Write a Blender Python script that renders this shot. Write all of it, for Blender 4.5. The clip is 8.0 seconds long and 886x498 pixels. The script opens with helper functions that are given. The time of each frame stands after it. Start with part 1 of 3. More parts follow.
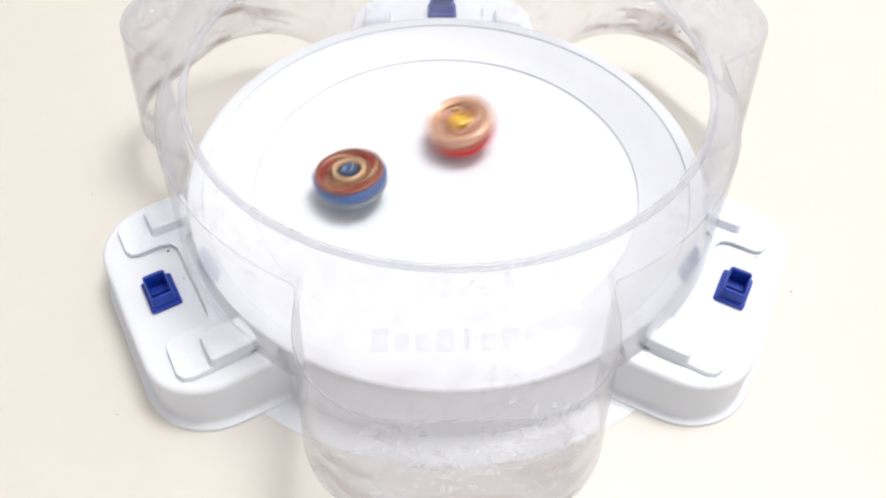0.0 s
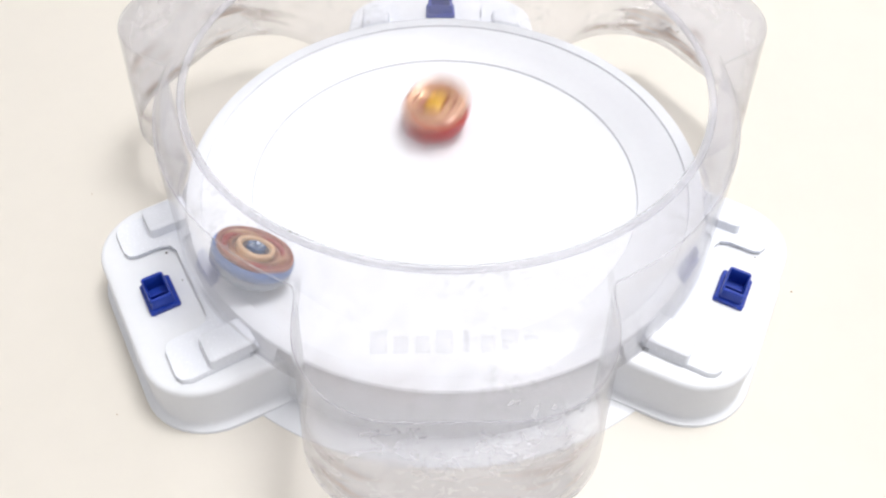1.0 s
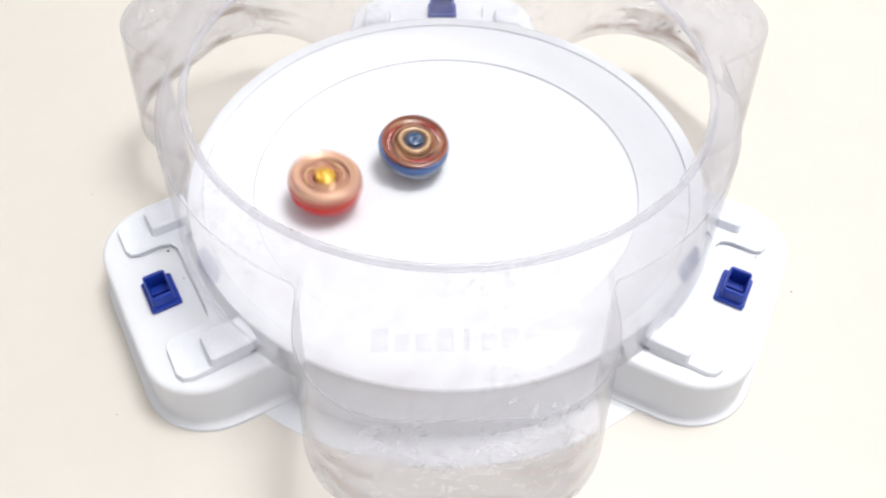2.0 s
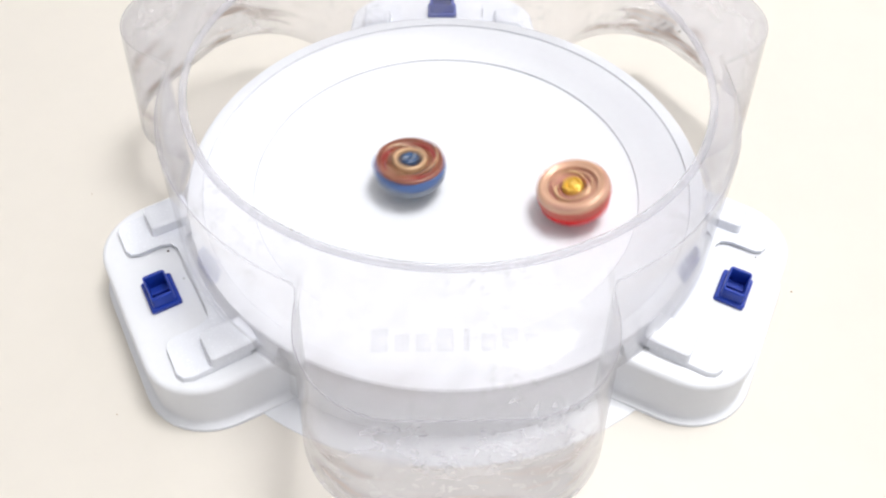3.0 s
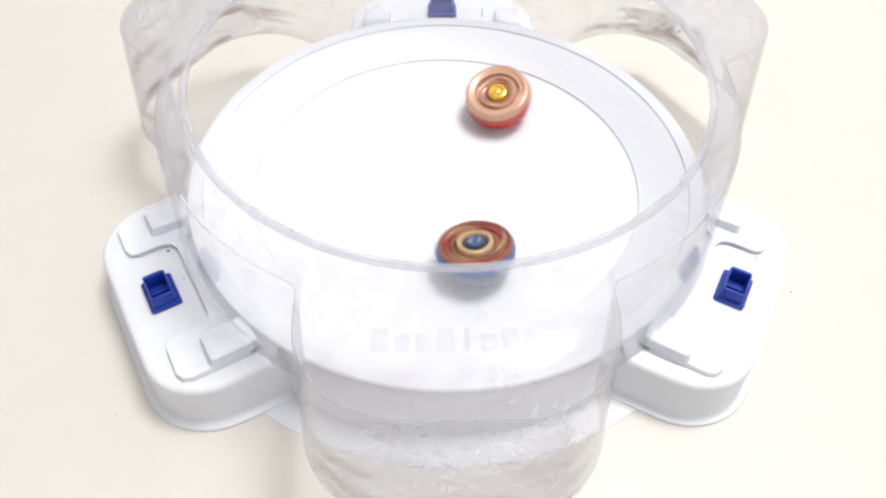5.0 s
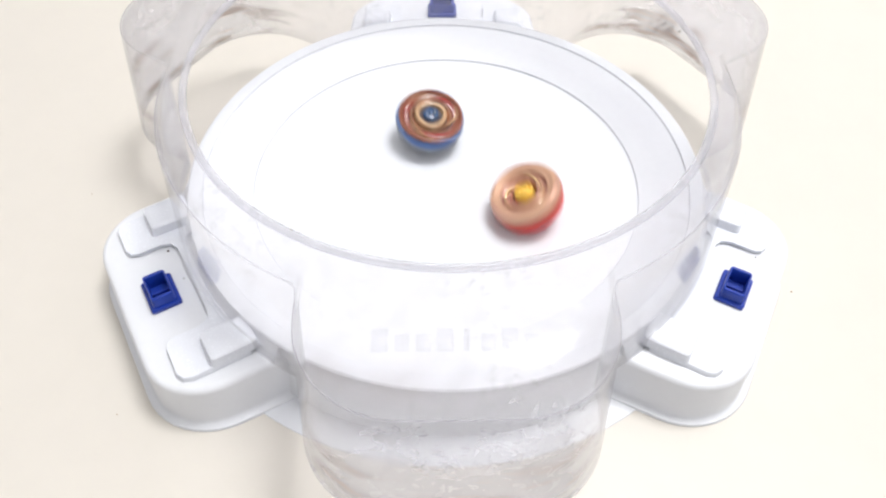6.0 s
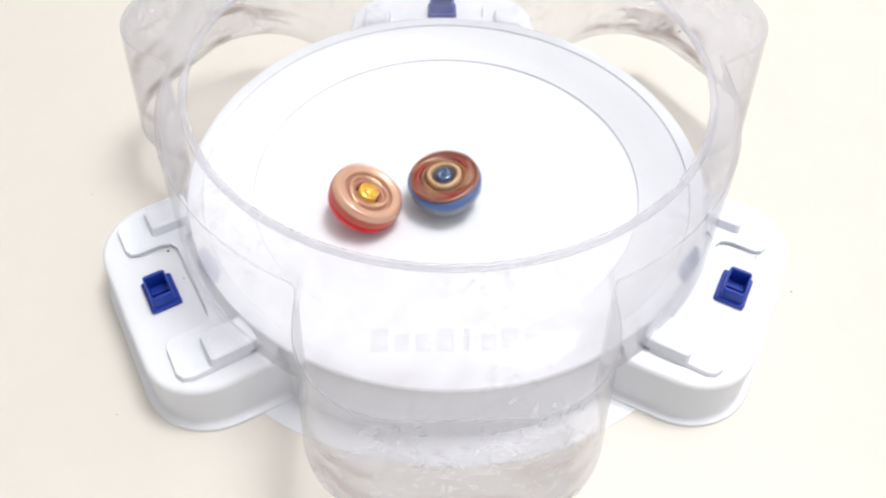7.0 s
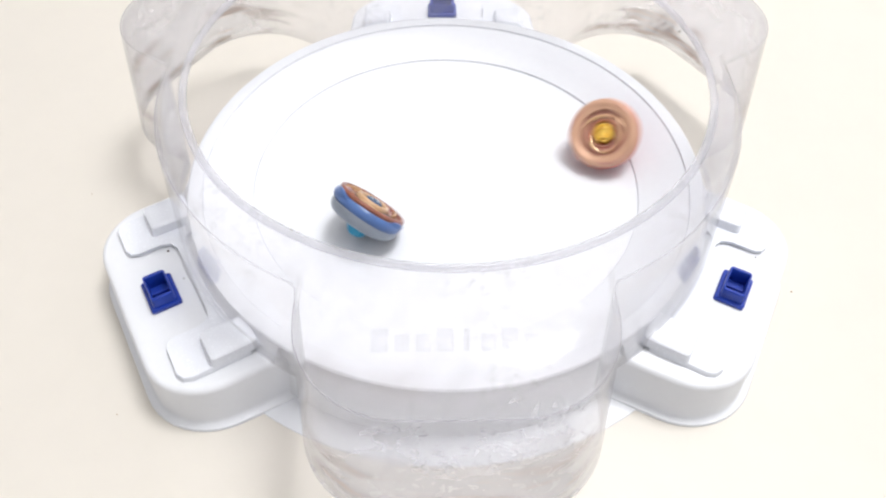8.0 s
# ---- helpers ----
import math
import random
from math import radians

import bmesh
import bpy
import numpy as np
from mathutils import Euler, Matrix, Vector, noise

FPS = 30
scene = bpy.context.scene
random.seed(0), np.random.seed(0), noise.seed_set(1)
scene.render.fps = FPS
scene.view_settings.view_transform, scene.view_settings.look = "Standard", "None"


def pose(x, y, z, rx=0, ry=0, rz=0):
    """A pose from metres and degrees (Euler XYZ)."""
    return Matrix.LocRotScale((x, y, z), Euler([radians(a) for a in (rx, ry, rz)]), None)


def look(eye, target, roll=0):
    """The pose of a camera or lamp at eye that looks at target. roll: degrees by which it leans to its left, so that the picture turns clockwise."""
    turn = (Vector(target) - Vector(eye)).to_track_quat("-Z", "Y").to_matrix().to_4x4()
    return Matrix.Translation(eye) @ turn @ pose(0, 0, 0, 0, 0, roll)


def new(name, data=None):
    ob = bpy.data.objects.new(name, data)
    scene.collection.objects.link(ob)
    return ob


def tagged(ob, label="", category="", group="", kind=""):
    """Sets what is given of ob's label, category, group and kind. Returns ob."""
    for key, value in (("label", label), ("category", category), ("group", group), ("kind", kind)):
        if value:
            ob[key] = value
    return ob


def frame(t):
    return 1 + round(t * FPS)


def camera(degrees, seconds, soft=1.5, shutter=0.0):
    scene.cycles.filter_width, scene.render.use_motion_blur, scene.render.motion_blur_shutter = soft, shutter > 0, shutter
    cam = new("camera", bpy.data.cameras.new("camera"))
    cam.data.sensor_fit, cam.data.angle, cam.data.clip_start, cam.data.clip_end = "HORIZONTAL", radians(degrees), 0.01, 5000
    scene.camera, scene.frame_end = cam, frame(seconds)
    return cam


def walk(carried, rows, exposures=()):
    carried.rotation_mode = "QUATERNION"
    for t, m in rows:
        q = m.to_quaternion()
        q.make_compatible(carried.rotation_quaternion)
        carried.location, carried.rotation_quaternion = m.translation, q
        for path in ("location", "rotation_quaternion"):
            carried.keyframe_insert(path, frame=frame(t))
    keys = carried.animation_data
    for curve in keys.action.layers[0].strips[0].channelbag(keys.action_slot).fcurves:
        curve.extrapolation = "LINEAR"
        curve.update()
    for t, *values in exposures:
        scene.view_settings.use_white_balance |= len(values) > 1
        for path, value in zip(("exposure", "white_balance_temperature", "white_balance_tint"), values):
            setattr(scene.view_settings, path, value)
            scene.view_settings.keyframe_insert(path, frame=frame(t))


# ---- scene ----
# The camera stands still above the toy arena.
cam = camera(63.3, 8.0, soft=2.2, shutter=0.5)
EYE = (-0.0066, -0.3357, 0.3370)
VIEW = look(EYE, (EYE[0] + 0.00979, EYE[1] + 0.62986, EYE[2] - 0.77664), 1.05)
walk(cam, [(0.0, VIEW), (8.0, VIEW)])

# ---------------------------------------------------------------- light
FLOOR_Z = -0.033
CEIL_Z = 2.40
world = bpy.data.worlds.new("world")
scene.world = world
world.use_nodes = True
world.node_tree.nodes["Background"].inputs[0].default_value = (1.0, 0.97, 0.93, 1)
world.node_tree.nodes["Background"].inputs[1].default_value = 0.3

# unseen ceiling lamp, shaped as a large globe to fill from ceiling and walls
lamp_data = bpy.data.lights.new("ceiling_lamp", "POINT")
lamp_data.shadow_soft_size = 0.33
lamp_data.energy = 101
lamp_data.color = (1.0, 0.992, 0.98)
lamp = new("ceiling_lamp", lamp_data)
lamp.location = (0.54, 0.22, 2.02)
scene.view_settings.exposure = 0.0


# ---------------------------------------------------------------- materials
def material(name, colour, rough=0.5, metal=0.0, spread=0.06, scale=60.0, bump=0.0, bump_scale=400.0, coat=0.0, spec=0.5):
    """Principled material whose colour varies at two scales, with a fine relief."""
    m = bpy.data.materials.new(name)
    m.use_nodes = True
    nt = m.node_tree
    b = nt.nodes["Principled BSDF"]
    b.inputs["Metallic"].default_value = metal
    b.inputs["Coat Weight"].default_value = coat
    b.inputs["Specular IOR Level"].default_value = spec
    co = nt.nodes.new("ShaderNodeTexCoord")
    big, fine = nt.nodes.new("ShaderNodeTexNoise"), nt.nodes.new("ShaderNodeTexNoise")
    big.inputs["Scale"].default_value, fine.inputs["Scale"].default_value = scale, scale * 9
    big.inputs["Detail"].default_value, fine.inputs["Detail"].default_value = 4, 3
    add = nt.nodes.new("ShaderNodeMath")
    add.operation = "ADD"
    ramp = nt.nodes.new("ShaderNodeMapRange")
    ramp.inputs[1].default_value, ramp.inputs[2].default_value = 0.6, 1.4
    ramp.inputs[3].default_value, ramp.inputs[4].default_value = 1 - spread, 1 + spread
    mul = nt.nodes.new("ShaderNodeMix")
    mul.data_type, mul.blend_type = "RGBA", "MULTIPLY"
    mul.inputs[0].default_value = 1.0
    mul.inputs[6].default_value = (*colour, 1)
    for n in (big, fine):
        nt.links.new(co.outputs["Object"], n.inputs["Vector"])
    nt.links.new(big.outputs[0], add.inputs[0])
    nt.links.new(fine.outputs[0], add.inputs[1])
    nt.links.new(add.outputs[0], ramp.inputs[0])
    nt.links.new(ramp.outputs[0], mul.inputs[7])
    nt.links.new(mul.outputs[2], b.inputs["Base Color"])
    rr = nt.nodes.new("ShaderNodeMapRange")
    rr.inputs[1].default_value, rr.inputs[2].default_value = 0.3, 0.7
    rr.inputs[3].default_value, rr.inputs[4].default_value = rough * 0.85, min(1, rough * 1.15)
    nt.links.new(fine.outputs[0], rr.inputs[0])
    nt.links.new(rr.outputs[0], b.inputs["Roughness"])
    if bump:
        bn, nz = nt.nodes.new("ShaderNodeBump"), nt.nodes.new("ShaderNodeTexNoise")
        nz.inputs["Scale"].default_value = bump_scale
        bn.inputs["Strength"].default_value, bn.inputs["Distance"].default_value = bump, 0.001
        nt.links.new(co.outputs["Object"], nz.inputs["Vector"])
        nt.links.new(nz.outputs[0], bn.inputs["Height"])
        nt.links.new(bn.outputs[0], b.inputs["Normal"])
    return m


def clear_plastic(name, tint, haze, gloss_rough=0.16, scuffs=0.5, grime_haze=0.0):
    """Thin clear plastic: lets light through, mirrors at a slant, with a milky haze, scuffs, and brown dirt and painted
    extra haze out on the bays.
    """
    m = bpy.data.materials.new(name)
    m.use_nodes = True
    nt = m.node_tree
    nt.nodes.clear()

    def node(kind, **values):
        n = nt.nodes.new("ShaderNode" + kind)
        for slot, value in values.items():
            n.inputs[int(slot[1:])].default_value = value
        return n

    out = node("OutputMaterial")
    clear, gloss = node("BsdfTransparent", i0=(*tint, 1)), node("BsdfGlossy")
    gloss.inputs["Roughness"].default_value = gloss_rough
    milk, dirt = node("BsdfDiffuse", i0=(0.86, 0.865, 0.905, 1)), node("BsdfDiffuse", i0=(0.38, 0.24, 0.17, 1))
    co, cloud = node("TexCoord"), node("TexNoise")
    cloud.inputs["Scale"].default_value, cloud.inputs["Detail"].default_value = 38, 7
    cloud.inputs["Distortion"].default_value = 0.8
    wear = node("MapRange", i1=0.45, i2=0.72, i3=haze, i4=haze * (1 + scuffs * 2))
    nt.links.new(co.outputs["Object"], cloud.inputs["Vector"])
    nt.links.new(cloud.outputs[0], wear.inputs[0])
    body, soiled, top = node("MixShader"), node("MixShader"), node("MixShader")
    # Schlick's curve for the gloss, alike on both faces of the sheet
    face, power, fr = node("LayerWeight", i0=0.5), node("Math", i1=5.0), node("MapRange", i3=0.008, i4=0.7)
    power.operation = "POWER"
    nt.links.new(face.outputs["Facing"], power.inputs[0])
    nt.links.new(power.outputs[0], fr.inputs[0])
    nt.links.new(clear.outputs[0], body.inputs[1])
    through_glow, veiled = node("BsdfTranslucent", i0=(0.90, 0.905, 0.945, 1)), node("MixShader", i0=0.6)
    nt.links.new(milk.outputs[0], veiled.inputs[1])
    nt.links.new(through_glow.outputs[0], veiled.inputs[2])
    nt.links.new(veiled.outputs[0], body.inputs[2])
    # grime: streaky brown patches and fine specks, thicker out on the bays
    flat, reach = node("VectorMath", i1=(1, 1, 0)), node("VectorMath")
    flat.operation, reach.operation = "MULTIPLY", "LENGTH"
    bays = node("MapRange", i1=0.172, i2=0.215, i3=0.0, i4=grime_haze)
    # extra milky haze painted into the outer walls for their blur at a slant
    painted_haze, veil = node("MapRange", i1=0.195, i2=0.222, i3=0.0, i4=grime_haze * 1.4), node("Math")
    nt.links.new(reach.outputs["Value"], painted_haze.inputs[0])
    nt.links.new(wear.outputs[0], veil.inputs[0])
    nt.links.new(painted_haze.outputs[0], veil.inputs[1])
    # pale rub marks: sharp-edged smears that gather in a few places
    smear, where = node("TexNoise"), node("TexNoise")
    smear.inputs["Scale"].default_value, smear.inputs["Detail"].default_value, smear.inputs["Distortion"].default_value = 120, 8, 1.6
    where.inputs["Scale"].default_value, where.inputs["Detail"].default_value = 17, 2
    sharp, some, both, sum_up = node("MapRange", i1=0.57, i2=0.62, i3=0.0, i4=scuffs * 0.32), node("MapRange", i1=0.48, i2=0.62), node("Math"), node("Math")
    both.operation = "MULTIPLY"
    for texture in (smear, where):
        nt.links.new(co.outputs["Object"], texture.inputs["Vector"])
    nt.links.new(smear.outputs[0], sharp.inputs[0])
    nt.links.new(where.outputs[0], some.inputs[0])
    nt.links.new(sharp.outputs[0], both.inputs[0])
    nt.links.new(some.outputs[0], both.inputs[1])
    nt.links.new(veil.outputs[0], sum_up.inputs[0])
    nt.links.new(both.outputs[0], sum_up.inputs[1])
    nt.links.new(sum_up.outputs[0], body.inputs[0])
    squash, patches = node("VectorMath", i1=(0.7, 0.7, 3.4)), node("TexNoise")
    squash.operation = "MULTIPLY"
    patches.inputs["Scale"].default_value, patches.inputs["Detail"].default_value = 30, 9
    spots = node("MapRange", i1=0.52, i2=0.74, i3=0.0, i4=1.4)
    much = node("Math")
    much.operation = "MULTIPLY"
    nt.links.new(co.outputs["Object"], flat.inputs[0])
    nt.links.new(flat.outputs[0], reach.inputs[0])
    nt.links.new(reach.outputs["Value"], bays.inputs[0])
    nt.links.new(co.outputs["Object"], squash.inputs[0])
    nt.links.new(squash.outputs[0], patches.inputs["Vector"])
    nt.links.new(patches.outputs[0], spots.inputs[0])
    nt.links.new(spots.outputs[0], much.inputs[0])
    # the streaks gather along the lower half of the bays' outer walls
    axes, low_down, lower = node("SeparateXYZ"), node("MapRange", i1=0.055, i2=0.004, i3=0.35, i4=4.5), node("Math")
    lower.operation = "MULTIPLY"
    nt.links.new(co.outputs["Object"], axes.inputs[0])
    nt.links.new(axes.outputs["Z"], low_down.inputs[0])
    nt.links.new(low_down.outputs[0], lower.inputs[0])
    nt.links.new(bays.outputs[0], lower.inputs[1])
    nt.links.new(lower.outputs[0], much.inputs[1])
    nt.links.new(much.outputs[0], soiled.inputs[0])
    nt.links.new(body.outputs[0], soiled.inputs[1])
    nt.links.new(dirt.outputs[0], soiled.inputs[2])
    nt.links.new(fr.outputs[0], top.inputs[0])
    nt.links.new(soiled.outputs[0], top.inputs[1])
    nt.links.new(gloss.outputs[0], top.inputs[2])
    nt.links.new(top.outputs[0], out.inputs[0])
    return m


CREAM = material("cream_floor", (0.670, 0.637, 0.588), 0.45, spread=0.02, scale=6, bump=0.02)
WALL = material("room_wall", (0.87, 0.87, 0.875), 0.8, spread=0.03, scale=3)
WHITE = material("white_plastic", (0.735, 0.755, 0.805), 0.35, spread=0.015, scale=25, bump=0.02, bump_scale=900)
BLUE_CLIP = material("blue_plastic", (0.005, 0.034, 0.32), 0.38, spread=0.12, scale=150, bump=0.04)
CLEAR = clear_plastic("clear_cover", (0.967, 0.964, 0.970), 0.085, scuffs=0.3, grime_haze=0.15, gloss_rough=0.08)
MARK = clear_plastic("clear_mark", (0.978, 0.978, 0.983), 0.05)
FROST = clear_plastic("frosted_lip", (0.925, 0.925, 0.94), 0.26, scuffs=0.1)
EDGE_BEAD = clear_plastic("edge_bead", (0.945, 0.942, 0.95), 0.16, scuffs=0.1)
CRUMB = material("brown_crumb", (0.35, 0.24, 0.12), 0.9, spread=0.3, scale=900)
SOIL = material("dark_dirt", (0.10, 0.08, 0.07), 0.9, spread=0.4, scale=900)
SMEAR = material("brown_smear", (0.24, 0.19, 0.155), 0.9, spread=0.4, scale=900)
FOOT = material("milky_foot", (0.735, 0.76, 0.83), 0.25, spread=0.02, scale=80, bump=0.02)
TAN = material("tan_ring", (0.60, 0.35, 0.235), 0.36, metal=0.3, spread=0.16, scale=120, coat=0.5)
MAUVE = material("mauve_ring", (0.50, 0.245, 0.20), 0.34, metal=0.3, spread=0.18, scale=120, coat=0.5)
RUST_RED = material("rust_red_band", (0.50, 0.085, 0.055), 0.34, spread=0.2, scale=90, spec=0.4)
RED = material("red_ring", (0.74, 0.018, 0.022), 0.38, spread=0.15, scale=120, spec=0.3)
GOLD = material("gold_hub", (0.84, 0.55, 0.09), 0.22, metal=0.35, spread=0.2, scale=200, coat=0.6)
RUST = material("rust_ring", (0.25, 0.085, 0.052), 0.3, spread=0.5, scale=120, coat=0.15)
SAND = material("sand_ring", (0.55, 0.35, 0.20), 0.32, spread=0.2, scale=150, coat=0.3)
GREY_METAL = material("grey_metal", (0.25, 0.28, 0.33), 0.36, metal=0.4, spread=0.2, scale=150)
GREY_GLINT = material("grey_glint", (0.45, 0.50, 0.55), 0.3, metal=0.5, spread=0.2, scale=200)
STEEL_BLUE = material("blue_ring_plastic", (0.072, 0.145, 0.36), 0.34, spread=0.2, scale=120)
CAP_BLUE = material("blue_cap", (0.035, 0.085, 0.20), 0.16, spread=0.3, scale=250, coat=0.6)
UMBER = material("umber_ring", (0.27, 0.11, 0.055), 0.36, spread=0.5, scale=140, coat=0.2)
DARK = material("dark_groove", (0.05, 0.03, 0.03), 0.5, spread=0.2, scale=200)
CYAN = material("cyan_tip", (0.02, 0.28, 0.48), 0.35, spread=0.15, scale=200)
DEEP_RED = material("deep_red_plate", (0.25, 0.022, 0.018), 0.22, spread=0.2, scale=150, coat=0.4)
PALE_GLINT = material("pale_glint_blade", (0.74, 0.50, 0.27), 0.22, metal=0.2, spread=0.15, scale=200, coat=0.6)


# ---------------------------------------------------------------- mesh helpers
def mesh_object(name, bm, mat, smooth=True):
    bmesh.ops.recalc_face_normals(bm, faces=bm.faces)
    me = bpy.data.meshes.new(name)
    bm.to_mesh(me)
    bm.free()
    me.materials.append(mat)
    if smooth:
        for p in me.polygons:
            p.use_smooth = True
        me.set_sharp_from_angle(angle=radians(38))
    return new(name, me)


def part(name, bm, mat, parent, label="", smooth=True):
    ob = mesh_object(name, bm, mat, smooth)
    ob.parent = parent
    if label:
        tagged(ob, label)
    return ob


def loft(bm, loops, cap_start=False, cap_end=False, closed=True):
    """Skin a list of equally long loops of points."""
    rows = [[bm.verts.new(p) for p in loop] for loop in loops]
    n = len(rows[0])
    for a, b in zip(rows, rows[1:]):
        for i in range(n if closed else n - 1):
            j = (i + 1) % n
            bm.faces.new((a[i], a[j], b[j], b[i]))
    if cap_start:
        bm.faces.new(rows[0][::-1])
    if cap_end:
        bm.faces.new(rows[-1])
    return bm


def lathe(profile, n=96, lobes=0, depth=0.0):
    """Turn a profile of (radius, height) about the z axis; lobes notch its widest part."""
    bm = bmesh.new()
    loops = []
    for r, z in profile:
        r = max(r, 1e-5)
        loop = []
        for i in range(n):
            a = 2 * math.pi * i / n
            k = r * (1 + depth * (math.cos(lobes * a) if lobes else 0))
            loop.append((k * math.cos(a), k * math.sin(a), z))
        loops.append(loop)
    return loft(bm, loops, profile[0][0] < 1e-4, profile[-1][0] < 1e-4)


def rounded_rect(u0, u1, w, r, n=8):
    """Outline of a rectangle from u0 to u1, half-width w, corners rounded by r."""
    pts = []
    for cu, ct, a0 in ((u1 - r, w - r, 0), (u0 + r, w - r, 90), (u0 + r, -w + r, 180), (u1 - r, -w + r, 270)):
        for i in range(n + 1):
            a = radians(a0 + 90 * i / n)
            pts.append((cu + r * math.cos(a), ct + r * math.sin(a)))
    return pts


def turned(pts, z, degrees):
    c, s = math.cos(radians(degrees)), math.sin(radians(degrees))
    return [(u * c - t * s, u * s + t * c, z) for u, t in pts]


# ---------------------------------------------------------------- the room
def build_room():
    def slab(name, x0, x1, y0, y1, z0, z1, mat):
        bm = bmesh.new()
        loft(bm, [[(x0, y0, z), (x1, y0, z), (x1, y1, z), (x0, y1, z)] for z in (z0, z1)], True, True)
        return tagged(mesh_object(name, bm, mat, False), kind="structure")
    h = 2.6
    slab("floor", -h, h, -h, h, FLOOR_Z - 0.1, FLOOR_Z, CREAM)
    # walls and ceiling are unseen, added to close the room and bounce light
    slab("wall_north", -h, h, h, h + 0.1, FLOOR_Z, CEIL_Z, WALL)
    slab("wall_south", -h, h, -h - 0.1, -h, FLOOR_Z, CEIL_Z, WALL)
    slab("wall_east", h, h + 0.1, -h, h, FLOOR_Z, CEIL_Z, WALL)
    slab("wall_west", -h - 0.1, -h, -h, h, FLOOR_Z, CEIL_Z, WALL)
    slab("ceiling", -h - 0.1, h + 0.1, -h - 0.1, h + 0.1, CEIL_Z, CEIL_Z + 0.1, WALL)


# ---------------------------------------------------------------- the arena
LUGS = (90, 210, 330)
LUG_TOP = 0.0
BOWL = [(0.0, -0.0075), (0.03, -0.0072), (0.06, -0.0060), (0.09, -0.0040), (0.11, -0.0023), (0.1246, -0.0010)]


def lug_outline(u1, w, r):
    """Outline of a lug: rounded outside corners, straight inner end tucked under the bowl's lip."""
    pts = [p for p in rounded_rect(0.05, u1, w, r, 10) if p[0] > 0.1]
    right = [p for p in pts if p[1] > 0]
    left = [p for p in pts if p[1] <= 0]
    return right + [(0.132, w), (0.132, -w)] + left


def build_base(stadium):
    profile = BOWL + [(0.1248, -0.0013), (0.1252, 0.0002), (0.1262, 0.0006), (0.132, 0.0022), (0.140, 0.0050), (0.148, 0.0085),
                      (0.1538, 0.0102), (0.1540, 0.0099), (0.1544, 0.0113), (0.160, 0.0117), (0.1626, 0.0114),
                      (0.1636, 0.0104), (0.1636, 0.0092), (0.1628, 0.0078), (0.1634, -0.0030), (0.1674, -0.0290), (0.1686, -0.0318), (0.1842, -0.0321), (0.1850, -0.0324), (0.1852, -0.0330)]
    part("bowl", lathe(profile, 180), WHITE, stadium, "glossy white plastic bowl with a ring groove")
    for a in LUGS:
        bm = bmesh.new()
        loops = []
        for o, z in ((0.0046, -0.0330), (0.0046, -0.0320), (0.0040, -0.0312), (0.0012, -0.0306), (0.0002, -0.0296), (-0.0003, -0.0280),
                     (-0.0016, -0.0035), (-0.0021, -0.0016), (-0.0032, -0.0005), (-0.0050, LUG_TOP)):
            pts = [(u, t * (1 + 0.7 * (0.213 - u))) for u, t in lug_outline(0.2145 + o, 0.0735 + o, 0.034 + o)]
            loops.append(turned(pts, z, a))
        loft(bm, loops, False, True)
        part("lug", bm, WHITE, stadium)
        # sloping collar between the bowl's lip and the lug
        bm = bmesh.new()
        ring = []
        for k in range(41):
            phi = radians(a - 26 + 52 * k / 40)
            ring.append([(r * math.cos(phi), r * math.sin(phi), z) for r, z in ((0.1626, -0.0005), (0.1626, 0.0088), (0.1646, 0.0074), (0.1668, 0.0030), (0.1686, 0.0007), (0.1690, -0.0005))])
        loft(bm, ring, True, True)
        part("collar", bm, WHITE, stadium)
    for x, y, size in ((-0.1679, -0.0629, 0.0007), (-0.1542, -0.0833, 0.0004), (0.1848, -0.0702, 0.0004)):
        bm = bmesh.new()
        bmesh.ops.create_icosphere(bm, subdivisions=2, radius=size, matrix=Matrix.Translation((x, y, LUG_TOP + 0.0002)))
        part("dirt_speck", bm, SOIL, stadium)


def build_buckle(stadium, a):
    """Hollow blue clip: a square foot plate with an open box on it."""
    bm = bmesh.new()
    c, w = 0.1895, 0.0117
    z = LUG_TOP
    loops = []
    for o, dz in ((0, 0.0002), (0, 0.0022), (-0.0006, 0.0029)):
        loops.append(turned(rounded_rect(c - 0.0086 - o, c + 0.0086 + o, w + o, 0.0016, 4), z + dz, a))
    for grow_u, grow_t, dz in ((0.0, 0.0, 0.0029), (-0.0002, -0.0002, 0.0090), (-0.0007, -0.0007, 0.0097), (-0.0011, -0.0022, 0.0097), (-0.0013, -0.0026, 0.0092), (-0.0016, -0.0029, 0.0005)):
        loops.append(turned(rounded_rect(c - 0.0063 - grow_u, c + 0.0066 + grow_u, 0.0100 + grow_t, 0.0016 if grow_u > -0.001 else 0.0006, 4), z + dz, a))
    loft(bm, loops, True, True)
    clip = part("buckle", bm, BLUE_CLIP, stadium, "hollow deep blue plastic clip")
    bm = bmesh.new()
    loft(bm, [turned(rounded_rect(c - 0.0050, c + 0.0053, 0.0006, 0.0002, 3), z + dz, a) for dz in (0.0006, 0.0030, 0.0033)], True, True)
    part("rib", bm, BLUE_CLIP, clip)


LOBES = (30, 150, 270)


def outline_radius(phi, wall, reach, half, corner):
    """Radius of the cover's outline at an angle: a circle with three round-ended bays."""
    best = wall
    for a in LOBES:
        d = (phi - a + 180) % 360 - 180
        if abs(d) > 60:
            continue
        s, c = abs(math.sin(radians(d))), math.cos(radians(d))
        lo, hi = 0.0, reach / c
        cu, ct = reach - corner, half - corner
        for _ in range(30):
            m = (lo + hi) / 2
            u, t = m * c, m * s
            du, dt = max(u - cu, 0), max(t - ct, 0)
            if du * du + dt * dt <= corner * corner:
                lo = m
            else:
                hi = m
        best = max(best, lo)
    return best


